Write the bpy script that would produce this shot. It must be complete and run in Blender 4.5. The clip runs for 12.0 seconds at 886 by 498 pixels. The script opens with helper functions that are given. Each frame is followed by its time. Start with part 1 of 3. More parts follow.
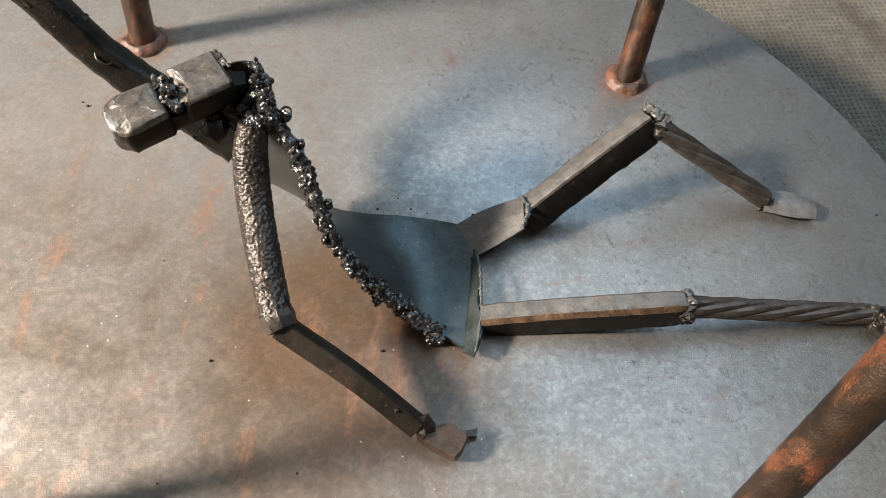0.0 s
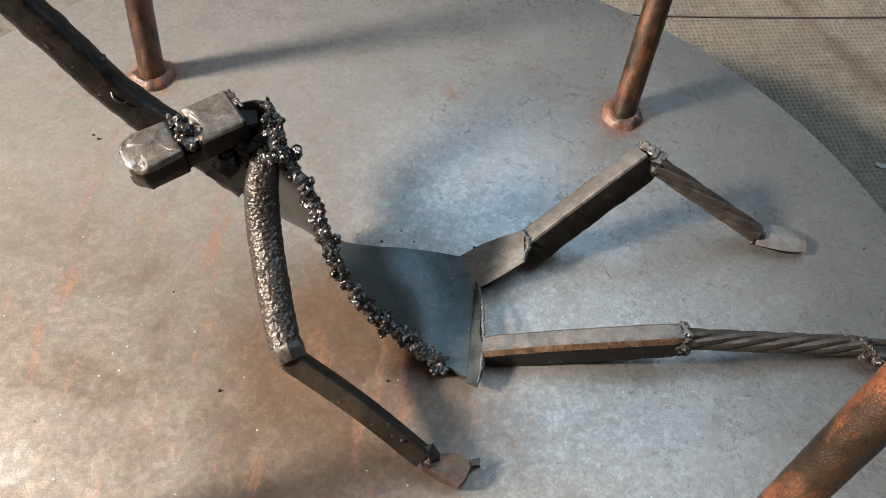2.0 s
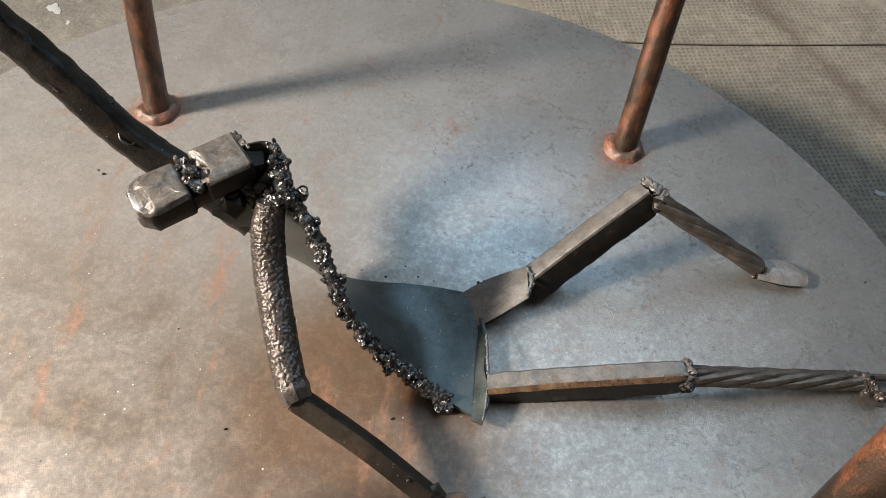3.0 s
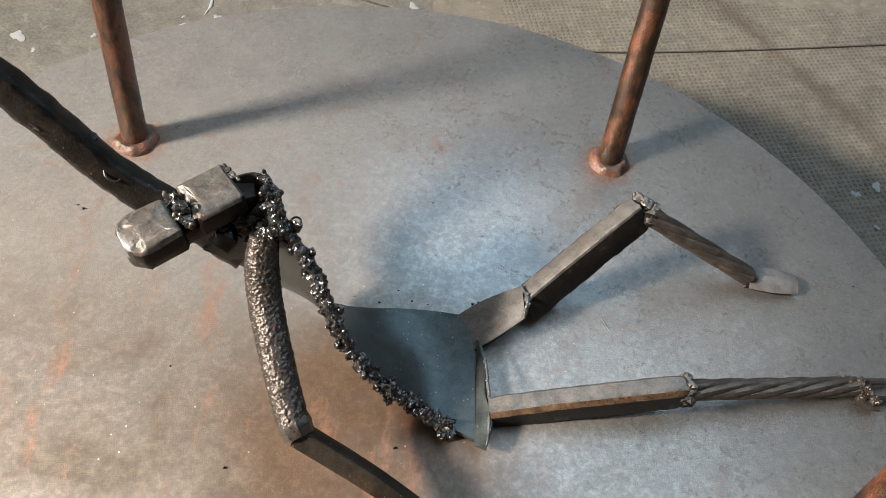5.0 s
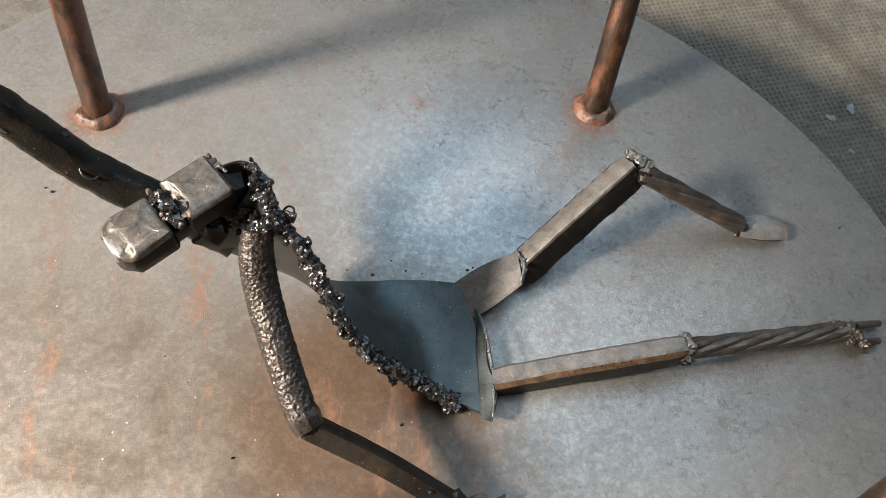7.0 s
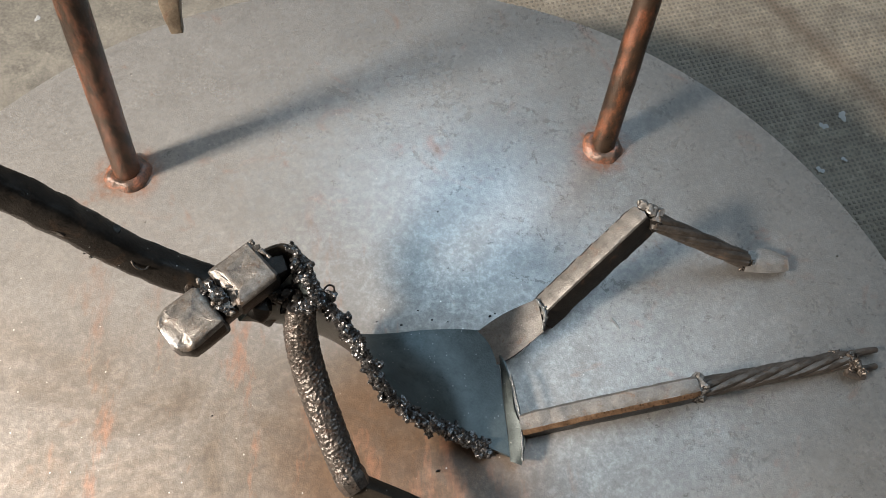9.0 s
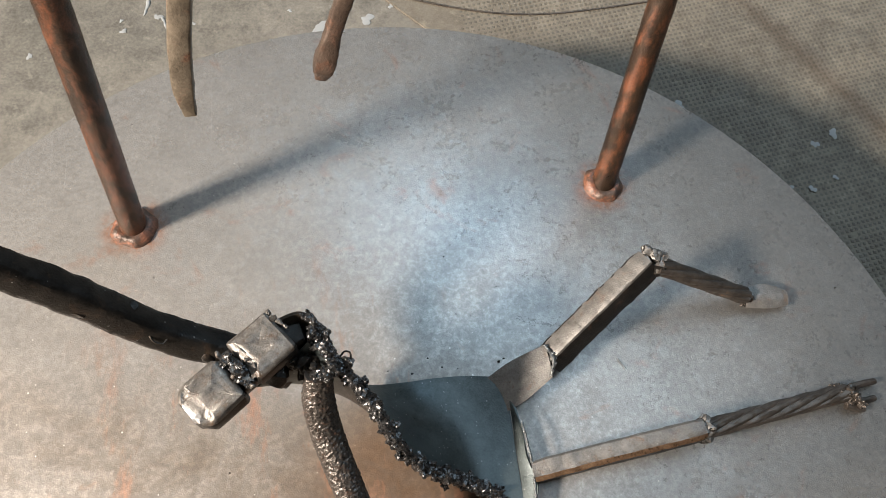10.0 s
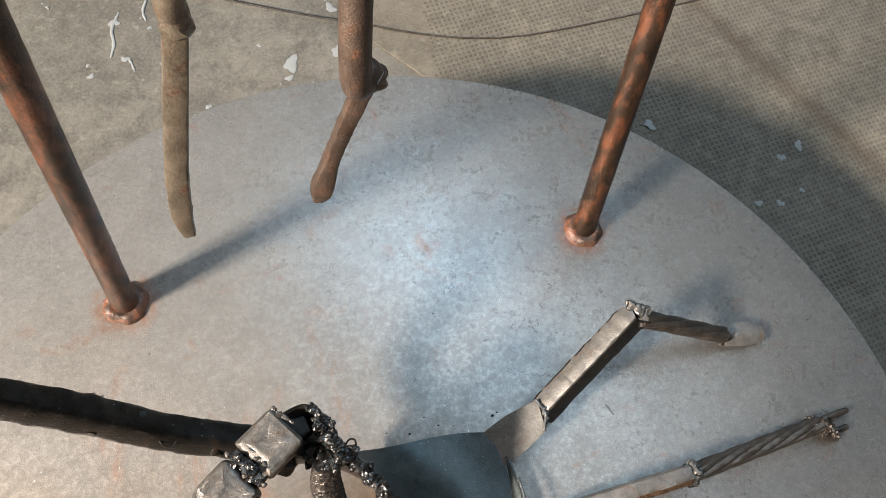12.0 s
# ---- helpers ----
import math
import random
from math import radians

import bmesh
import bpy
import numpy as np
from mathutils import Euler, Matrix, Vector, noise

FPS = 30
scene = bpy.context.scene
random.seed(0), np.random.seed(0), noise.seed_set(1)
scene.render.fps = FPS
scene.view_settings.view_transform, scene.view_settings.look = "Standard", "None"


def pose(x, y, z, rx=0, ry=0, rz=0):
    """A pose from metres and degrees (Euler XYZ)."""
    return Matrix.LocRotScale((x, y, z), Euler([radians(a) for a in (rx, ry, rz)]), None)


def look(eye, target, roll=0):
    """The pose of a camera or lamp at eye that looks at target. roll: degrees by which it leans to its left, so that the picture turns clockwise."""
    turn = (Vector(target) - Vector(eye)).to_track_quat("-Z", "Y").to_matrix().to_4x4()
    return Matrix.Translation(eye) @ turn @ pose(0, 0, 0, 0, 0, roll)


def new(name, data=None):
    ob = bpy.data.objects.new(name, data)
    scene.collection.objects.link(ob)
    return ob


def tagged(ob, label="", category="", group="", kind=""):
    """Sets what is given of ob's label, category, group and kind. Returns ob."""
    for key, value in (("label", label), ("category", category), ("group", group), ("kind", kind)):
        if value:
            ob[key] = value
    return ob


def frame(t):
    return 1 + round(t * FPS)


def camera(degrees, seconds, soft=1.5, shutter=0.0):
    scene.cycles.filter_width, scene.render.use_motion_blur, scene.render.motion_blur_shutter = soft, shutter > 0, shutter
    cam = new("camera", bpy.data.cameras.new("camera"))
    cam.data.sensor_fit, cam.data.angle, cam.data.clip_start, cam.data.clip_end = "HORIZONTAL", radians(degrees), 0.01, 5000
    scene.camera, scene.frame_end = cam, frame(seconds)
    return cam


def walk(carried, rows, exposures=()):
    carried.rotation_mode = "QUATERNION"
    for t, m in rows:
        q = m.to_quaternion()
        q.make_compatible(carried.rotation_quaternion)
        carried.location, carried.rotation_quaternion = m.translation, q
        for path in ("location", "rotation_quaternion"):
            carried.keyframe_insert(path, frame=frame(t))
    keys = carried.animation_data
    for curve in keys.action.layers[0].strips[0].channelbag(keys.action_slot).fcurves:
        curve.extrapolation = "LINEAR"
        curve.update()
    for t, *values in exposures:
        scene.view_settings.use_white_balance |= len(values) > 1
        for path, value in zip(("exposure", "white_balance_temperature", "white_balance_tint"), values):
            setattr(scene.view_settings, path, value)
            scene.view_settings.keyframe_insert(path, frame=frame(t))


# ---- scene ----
cam = camera(56.8, 12.0, soft=0.9)
PATH = [
    (0, (-0.001, 0.048, 0.369), (-0.033, 1.103, -1.33), 5.3),
    (0.5, (-0.004, 0.047, 0.373), (-0.026, 1.118, -1.316), 5.9),
    (1, (-0.007, 0.047, 0.378), (-0.019, 1.124, -1.307), 6.4),
    (1.5, (-0.009, 0.046, 0.381), (-0.018, 1.133, -1.298), 6.5),
    (2, (-0.009, 0.047, 0.383), (-0.02, 1.142, -1.291), 6.5),
    (2.5, (-0.011, 0.051, 0.387), (-0.023, 1.157, -1.279), 6.4),
    (3, (-0.014, 0.056, 0.392), (-0.023, 1.176, -1.265), 6.5),
    (3.5, (-0.018, 0.06, 0.393), (-0.011, 1.198, -1.252), 6.7),
    (5.5, (-0.033, 0.071, 0.392), (0.065, 1.206, -1.252), 8.0),
    (6, (-0.037, 0.08, 0.391), (0.098, 1.177, -1.275), 9.1),
    (6.5, (-0.043, 0.088, 0.397), (0.137, 1.119, -1.307), 10.7),
    (6.7, (-0.047, 0.094, 0.399), (0.142, 1.075, -1.334), 11.2),
    (8.5, (-0.064, 0.128, 0.432), (0.132, 0.978, -1.368), 10.8),
    (9, (-0.075, 0.142, 0.446), (0.154, 0.965, -1.363), 12.7),
    (9.5, (-0.083, 0.162, 0.456), (0.174, 0.956, -1.361), 14.1),
    (10, (-0.088, 0.177, 0.466), (0.179, 0.953, -1.358), 14.3),
    (10.5, (-0.092, 0.196, 0.476), (0.193, 0.943, -1.357), 14.9),
    (11, (-0.094, 0.211, 0.484), (0.217, 0.92, -1.36), 16.7),
    (11.5, (-0.097, 0.226, 0.491), (0.243, 0.902, -1.361), 19.1),
    (12, (-0.099, 0.235, 0.499), (0.245, 0.895, -1.357), 19.4),
]
walk(cam, [(t, look(eye, target, roll)) for t, eye, target, roll in PATH])

# ---- light ----
world = bpy.data.worlds.new("workshop_sky")
scene.world = world
world.use_nodes = True
wn, wl = world.node_tree.nodes, world.node_tree.links
sky = wn.new("ShaderNodeTexSky")
sky.sky_type, sky.sun_disc = "NISHITA", False
sky.sun_elevation, sky.sun_rotation = radians(35), radians(250)
wl.new(sky.outputs["Color"], wn["Background"].inputs["Color"])
wn["Background"].inputs["Strength"].default_value = 0.012


def area_lamp(name, eye, target, size, size_y, watts, colour, shape="RECTANGLE"):
    data = bpy.data.lights.new(name, "AREA")
    data.shape, data.size, data.size_y, data.energy, data.color = shape, size, size_y, watts, colour
    ob = new(name, data)
    ob.matrix_world = look(eye, target)
    return ob


area_lamp("work_lamp", (-3.20, -0.66, 1.98), (0.15, 0.40, 0.35), 0.53, 0.42, 495.0, (1.0, 0.91, 0.82))
area_lamp("roof_window_light", (1.25, 1.20, 2.38), (1.25, 1.20, 0.0), 2.4, 1.8, 40.0, (0.60, 0.80, 1.0))
area_lamp("back_window_light", (0.55, 2.58, 1.98), (0.0, 0.25, 0.0), 1.5, 0.7, 20.0, (0.45, 0.72, 1.0))

# ---- materials ----


def ramp(nt, fac, stops):
    r = nt.nodes.new("ShaderNodeValToRGB")
    while len(r.color_ramp.elements) < len(stops):
        r.color_ramp.elements.new(0.5)
    for el, (p, c) in zip(r.color_ramp.elements, stops):
        el.position = p
        el.color = (*c, 1) if isinstance(c, tuple) else (c, c, c, 1)
    nt.links.new(fac, r.inputs["Fac"])
    return r.outputs["Color"]


def noise_tex(nt, vec, scale, detail=4.0, rough=0.55, distort=0.0):
    n = nt.nodes.new("ShaderNodeTexNoise")
    n.inputs["Scale"].default_value, n.inputs["Detail"].default_value = scale, detail
    n.inputs["Roughness"].default_value, n.inputs["Distortion"].default_value = rough, distort
    nt.links.new(vec, n.inputs["Vector"])
    return n.outputs["Fac"]


def blend(nt, fac, a, b, mode="MIX"):
    m = nt.nodes.new("ShaderNodeMix")
    m.data_type, m.blend_type = "RGBA", mode
    for key, v in ((0, fac), (6, a), (7, b)):
        if isinstance(v, (int, float)):
            m.inputs[key].default_value = v
        elif isinstance(v, tuple):
            m.inputs[key].default_value = (*v, 1)
        else:
            nt.links.new(v, m.inputs[key])
    return m.outputs[2]


def calc(nt, op, a, b=0.0):
    m = nt.nodes.new("ShaderNodeMath")
    m.operation, m.use_clamp = op, False
    for key, v in ((0, a), (1, b)):
        if isinstance(v, (int, float)):
            m.inputs[key].default_value = v
        else:
            nt.links.new(v, m.inputs[key])
    return m.outputs[0]


def start(name):
    m = bpy.data.materials.new(name)
    m.use_nodes = True
    nt = m.node_tree
    vec = nt.nodes.new("ShaderNodeTexCoord").outputs["Object"]
    return m, nt, nt.nodes["Principled BSDF"], vec


def bump(nt, bsdf, height, strength, dist):
    b = nt.nodes.new("ShaderNodeBump")
    b.inputs["Strength"].default_value, b.inputs["Distance"].default_value = strength, dist
    nt.links.new(height, b.inputs["Height"])
    nt.links.new(b.outputs["Normal"], bsdf.inputs["Normal"])


def steel(name, dark, light, metal=0.85, rough=(0.35, 0.6), scale=70, grain=900, relief=0.5, depth=0.0004, rust=None, rust_at=0.62, dust=0.0, stretch=1.0, gloss=0.5):
    """Steel with mottled scale, fine grain and, where given, rust patches."""
    m, nt, bsdf, vec = start(name)
    big = noise_tex(nt, vec, scale, 5, 0.6, 0.4)
    fine = noise_tex(nt, vec, grain, 3, 0.6)
    col = ramp(nt, big, [(0.3, dark), (0.7, light)])
    col = blend(nt, 0.35, col, ramp(nt, fine, [(0.3, dark), (0.7, light)]))
    met = metal
    bsdf.inputs["Specular IOR Level"].default_value = gloss
    if rust:
        mp = nt.nodes.new("ShaderNodeMapping")
        mp.inputs["Scale"].default_value = (1, 1, stretch)
        nt.links.new(vec, mp.inputs["Vector"])
        r = ramp(nt, noise_tex(nt, mp.outputs["Vector"], scale * 0.8, 6, 0.7, 0.6 * stretch), [(rust_at - 0.06, 0.0), (rust_at + 0.08, 1.0)])
        col = blend(nt, r, col, blend(nt, ramp(nt, fine, [(0.36, 0.0), (0.64, 1.0)]), tuple(c * 0.4 for c in rust), rust))
        nt.links.new(calc(nt, "MULTIPLY", calc(nt, "SUBTRACT", 1.0, r), metal), bsdf.inputs["Metallic"])
    else:
        bsdf.inputs["Metallic"].default_value = met
    if dust:
        v = nt.nodes.new("ShaderNodeTexVoronoi")
        v.inputs["Scale"].default_value = 420
        nt.links.new(vec, v.inputs["Vector"])
        sep = nt.nodes.new("ShaderNodeSeparateColor")
        nt.links.new(v.outputs["Color"], sep.inputs["Color"])
        dot = calc(nt, "MULTIPLY", calc(nt, "LESS_THAN", v.outputs["Distance"], 0.16), calc(nt, "GREATER_THAN", sep.outputs["Red"], 1.0 - dust))
        col = blend(nt, calc(nt, "MULTIPLY", dot, 0.55), col, (0.34, 0.33, 0.31))
    nt.links.new(col, bsdf.inputs["Base Color"])
    nt.links.new(ramp(nt, blend(nt, 0.5, big, fine), [(0.3, rough[0]), (0.7, rough[1])]), bsdf.inputs["Roughness"])
    bump(nt, bsdf, blend(nt, 0.82, big, fine), relief, depth * 0.6)
    return m


def near_spot(nt, centre, radius, soft):
    """1 at a spot of the plan, 0 past its radius."""
    g = nt.nodes.new("ShaderNodeNewGeometry")
    d = nt.nodes.new("ShaderNodeVectorMath")
    d.operation = "DISTANCE"
    nt.links.new(g.outputs["Position"], d.inputs[0])
    d.inputs[1].default_value = centre
    mr = nt.nodes.new("ShaderNodeMapRange")
    mr.interpolation_type = "SMOOTHSTEP"
    nt.links.new(d.outputs["Value"], mr.inputs["Value"])
    for k, v in (("From Min", radius - soft), ("From Max", radius + soft), ("To Min", 1.0), ("To Max", 0.0)):
        mr.inputs[k].default_value = v
    return mr.outputs["Result"]


ROD_BASES = [(-0.206, 0.400), (0.091, 0.415), (0.100, 0.112), (-0.199, 0.104)]
ROD_LEANS = [(0.027, 0.156), (0.073, 0.423), (0.13, 0.24), (0.05, 0.20)]


def plate_steel():
    m, nt, bsdf, vec = start("mill_scale_plate")
    cloud = noise_tex(nt, vec, 9, 5, 0.6, 0.6)
    mott = noise_tex(nt, vec, 55, 6, 0.65, 0.3)
    fine = noise_tex(nt, vec, 420, 4, 0.6)
    col = ramp(nt, cloud, [(0.3, (0.29, 0.275, 0.255)), (0.7, (0.39, 0.372, 0.35))])
    col = blend(nt, 0.25, col, ramp(nt, mott, [(0.3, (0.23, 0.215, 0.195)), (0.7, (0.46, 0.435, 0.40))]))
    grain = noise_tex(nt, vec, 1100, 4, 0.7)
    col = blend(nt, 0.18, col, ramp(nt, fine, [(0.36, (0.13, 0.12, 0.105)), (0.64, (0.52, 0.49, 0.45))]))
    col = blend(nt, 0.13, col, ramp(nt, grain, [(0.36, (0.12, 0.11, 0.10)), (0.5, (0.32, 0.30, 0.27)), (0.66, (0.62, 0.59, 0.54))]))
    smudge = ramp(nt, noise_tex(nt, vec, 34, 7, 0.75, 0.5), [(0.50, 0.0), (0.74, 0.10)])
    col = blend(nt, smudge, col, (0.15, 0.14, 0.125))
    for turn, sx, sy, hi in ((-28, 900, 9, 0.735), (63, 700, 7, 0.75)):
        mp = nt.nodes.new("ShaderNodeMapping")
        mp.inputs["Scale"].default_value = (sx, sy, 1)
        mp.inputs["Rotation"].default_value = (0, 0, radians(turn))
        nt.links.new(vec, mp.inputs["Vector"])
        line = ramp(nt, noise_tex(nt, mp.outputs["Vector"], 1.0, 2, 0.5), [(hi - 0.02, 0.0), (hi + 0.05, 0.3)])
        col = blend(nt, line, col, (0.62, 0.60, 0.57))
    # faint orange rust blooms
    r1 = ramp(nt, noise_tex(nt, vec, 22, 6, 0.72, 1.0), [(0.60, 0.0), (0.74, 0.55)])
    rust = blend(nt, fine, (0.26, 0.10, 0.05), (0.42, 0.19, 0.10))
    ring = 0.0
    for x, y in ROD_BASES:
        ring = calc(nt, "MAXIMUM", ring, calc(nt, "MULTIPLY", near_spot(nt, (x, y, 0), 0.0175, 0.007), ramp(nt, noise_tex(nt, vec, 120, 6, 0.75, 0.6), [(0.40, 0.1), (0.58, 0.95)])))
    col = blend(nt, calc(nt, "MAXIMUM", r1, ring), col, rust)
    # brown film that also paints in where the plate mirrors no sky
    dim_film = calc(nt, "MULTIPLY", calc(nt, "MAXIMUM", near_spot(nt, (-0.20, 0.100, 0), 0.24, 0.13), near_spot(nt, (-0.050, 0.225, 0), 0.062, 0.03)), ramp(nt, noise_tex(nt, vec, 16, 6, 0.7, 0.6), [(0.25, 0.45), (0.6, 1.0)]))
    col = blend(nt, dim_film, col, blend(nt, mott, (0.082, 0.063, 0.046), (0.185, 0.146, 0.110)))
    # rust-toned patch with drawn-out edges: the chest's dark reflection painted in
    stain_or_shade = calc(nt, "MULTIPLY", near_spot(nt, (-0.045, 0.218, 0), 0.066, 0.034), ramp(nt, noise_tex(nt, vec, 38, 6, 0.7, 0.8), [(0.25, 0.55), (0.6, 1.0)]))
    col = blend(nt, stain_or_shade, col, blend(nt, mott, (0.075, 0.048, 0.030), (0.17, 0.105, 0.065)))
    streak = nt.nodes.new("ShaderNodeMapping")
    streak.inputs["Scale"].default_value = (60, 17, 1)
    streak.inputs["Rotation"].default_value = (0, 0, radians(-25))
    nt.links.new(vec, streak.inputs["Vector"])
    bloom = calc(nt, "MULTIPLY", ramp(nt, noise_tex(nt, streak.outputs["Vector"], 1.0, 5, 0.7), [(0.56, 0.0), (0.70, 0.75)]), near_spot(nt, (-0.11, 0.22, 0), 0.14, 0.07))
    col = blend(nt, bloom, col, (0.31, 0.15, 0.09))
    # dark pits and pale grit
    v = nt.nodes.new("ShaderNodeTexVoronoi")
    v.inputs["Scale"].default_value = 62
    nt.links.new(vec, v.inputs["Vector"])
    keep = nt.nodes.new("ShaderNodeSeparateColor")
    nt.links.new(v.outputs["Color"], keep.inputs["Color"])
    pit = calc(nt, "MULTIPLY", calc(nt, "LESS_THAN", v.outputs["Distance"], 0.035), calc(nt, "GREATER_THAN", keep.outputs["Red"], 0.72))
    col = blend(nt, calc(nt, "MULTIPLY", pit, 0.8), col, (0.07, 0.062, 0.055))
    v2 = nt.nodes.new("ShaderNodeTexVoronoi")
    v2.inputs["Scale"].default_value = 230
    nt.links.new(vec, v2.inputs["Vector"])
    keep2 = nt.nodes.new("ShaderNodeSeparateColor")
    nt.links.new(v2.outputs["Color"], keep2.inputs["Color"])
    grit = calc(nt, "MULTIPLY", calc(nt, "LESS_THAN", v2.outputs["Distance"], 0.10), calc(nt, "GREATER_THAN", keep2.outputs["Green"], 0.90))
    col = blend(nt, calc(nt, "MULTIPLY", grit, 0.8), col, (0.62, 0.58, 0.52))
    v3 = nt.nodes.new("ShaderNodeTexVoronoi")
    v3.inputs["Scale"].default_value = 520
    nt.links.new(vec, v3.inputs["Vector"])
    keep3 = nt.nodes.new("ShaderNodeSeparateColor")
    nt.links.new(v3.outputs["Color"], keep3.inputs["Color"])
    sand = calc(nt, "MULTIPLY", calc(nt, "LESS_THAN", v3.outputs["Distance"], 0.14), calc(nt, "GREATER_THAN", keep3.outputs["Blue"], 0.93))
    col = blend(nt, calc(nt, "MULTIPLY", sand, 0.7), col, (0.66, 0.62, 0.56))
    fleck = blend(nt, 0.5, noise_tex(nt, vec, 300, 5, 0.72, 0.5), noise_tex(nt, vec, 140, 5, 0.7, 0.6))
    col = blend(nt, 1.0, col, ramp(nt, fleck, [(0.40, 0.86), (0.50, 1.05), (0.60, 1.42)]), "MULTIPLY")
    nt.links.new(col, bsdf.inputs["Base Color"])
    # the scale has flaked off in small bright specks
    metal = ramp(nt, fleck, [(0.40, 0.41), (0.50, 0.55), (0.60, 0.76)])
    nt.links.new(calc(nt, "MAXIMUM", 0.0, calc(nt, "SUBTRACT", metal, calc(nt, "MULTIPLY", calc(nt, "MAXIMUM", dim_film, stain_or_shade), 0.50))), bsdf.inputs["Metallic"])
    nt.links.new(calc(nt, "SUBTRACT", 0.5, calc(nt, "MULTIPLY", dim_film, 0.20)), bsdf.inputs["Specular IOR Level"])
    nt.links.new(calc(nt, "ADD", ramp(nt, blend(nt, 0.5, fleck, noise_tex(nt, vec, 40, 7, 0.72, 0.8)), [(0.36, 0.22), (0.64, 0.40)]), calc(nt, "MULTIPLY", dim_film, 0.18)), bsdf.inputs["Roughness"])
    bump(nt, bsdf, blend(nt, 0.5, blend(nt, 0.75, mott, fleck), noise_tex(nt, vec, 1300, 3, 0.6)), 0.6, 0.0005)
    return m


def concrete(name, dark, light, stain_or_shade, scale=6.0):
    m, nt, bsdf, vec = start(name)
    cloud = noise_tex(nt, vec, scale, 6, 0.65, 0.5)
    mott = noise_tex(nt, vec, scale * 9, 6, 0.7)
    fine = noise_tex(nt, vec, scale * 70, 3, 0.6)
    col = ramp(nt, cloud, [(0.35, dark), (0.65, light)])
    col = blend(nt, ramp(nt, noise_tex(nt, vec, scale * 4, 7, 0.75, 0.8), [(0.46, 0.0), (0.62, 0.7)]), col, stain_or_shade)
    col = blend(nt, ramp(nt, mott, [(0.50, 0.0), (0.66, 0.7)]), col, stain_or_shade)
    col = blend(nt, ramp(nt, noise_tex(nt, vec, scale * 13, 6, 0.7), [(0.56, 0.0), (0.70, 0.6)]), col, tuple(min(1.0, c * 1.5) for c in light))
    col = blend(nt, 0.35, col, ramp(nt, fine, [(0.35, dark), (0.65, light)]))
    # a long brown band across the floor, fading towards its ends
    at = nt.nodes.new("ShaderNodeVectorMath")
    at.operation = "DOT_PRODUCT"
    nt.links.new(vec, at.inputs[0])
    at.inputs[1].default_value = (0.83, 0.56, 0.0)
    off = calc(nt, "ADD", calc(nt, "ABSOLUTE", calc(nt, "SUBTRACT", at.outputs["Value"], 0.6215)), calc(nt, "MULTIPLY", cloud, 0.014))
    col = blend(nt, calc(nt, "MULTIPLY", near_spot(nt, (0.33, 0.62, -0.116), 0.24, 0.10), ramp(nt, off, [(0.006, 0.6), (0.024, 0.0)])), col, tuple(c * k for c, k in zip(stain_or_shade, (0.75, 0.55, 0.4))))
    nt.links.new(col, bsdf.inputs["Base Color"])
    nt.links.new(ramp(nt, mott, [(0.3, 0.68), (0.7, 0.95)]), bsdf.inputs["Roughness"])
    bump(nt, bsdf, blend(nt, 0.5, mott, fine), 0.4, 0.001)
    return m


def plain(name, colour, rough=0.8, vary=0.15, scale=8.0):
    m, nt, bsdf, vec = start(name)
    n = noise_tex(nt, vec, scale, 5, 0.6)
    nt.links.new(ramp(nt, n, [(0.3, tuple(c * (1 - vary) for c in colour)), (0.7, colour)]), bsdf.inputs["Base Color"])
    bsdf.inputs["Roughness"].default_value = rough
    bump(nt, bsdf, n, 0.2, 0.002)
    return m


PLATE = plate_steel()
FLOOR = concrete("stained_concrete", (0.080, 0.072, 0.056), (0.20, 0.178, 0.145), (0.06, 0.055, 0.045))
RUBBER = concrete("dusty_rubber", (0.122, 0.102, 0.076), (0.222, 0.189, 0.141), (0.084, 0.07, 0.052), 8.0)
# darker rubber for the raised studs, painting in the shade of dimples
STUD = concrete("dusty_rubber_dimple_shade", (0.082, 0.07, 0.052), (0.155, 0.132, 0.10), (0.058, 0.05, 0.037), 8.0)
WALL = plain("workshop_plaster", (0.09, 0.085, 0.08), 0.9)
CEIL = plain("workshop_ceiling", (0.09, 0.087, 0.085), 0.9)
SPLASH = plain("pale_paint", (0.30, 0.30, 0.285), 0.7)
ROD = steel("rusty_rod", (0.012, 0.009, 0.006), (0.075, 0.043, 0.025), 0.5, (0.24, 0.5), 95, 1300, 0.9, 0.0008, (0.20, 0.066, 0.026), 0.53, stretch=0.4)
WELD_RUST = steel("rusty_weld", (0.035, 0.024, 0.018), (0.14, 0.098, 0.076), 0.45, (0.28, 0.55), 180, 900, 0.9, 0.0009, (0.30, 0.12, 0.065), 0.50)
FORGED = steel("forged_bar", (0.010, 0.008, 0.0065), (0.135, 0.115, 0.098), 0.7, (0.22, 0.45), 420, 1500, 0.8, 0.0005, (0.07, 0.033, 0.018), 0.58)
BLOCK = steel("worn_block", (0.042, 0.036, 0.030), (0.27, 0.243, 0.212), 0.5, (0.3, 0.5), 300, 1800, 0.9, 0.0004, (0.13, 0.085, 0.055), 0.58, dust=0.6)
COPPER = steel("copper_toned_edge", (0.10, 0.058, 0.034), (0.44, 0.27, 0.16), 0.8, (0.22, 0.42), 200, 900, 0.5, 0.0004)
BLACK = steel("black_scale_bar", (0.006, 0.0055, 0.005), (0.036, 0.031, 0.026), 0.45, (0.24, 0.52), 110, 900, 0.8, 0.0007, (0.05, 0.03, 0.018), 0.62, dust=0.08, gloss=0.22)
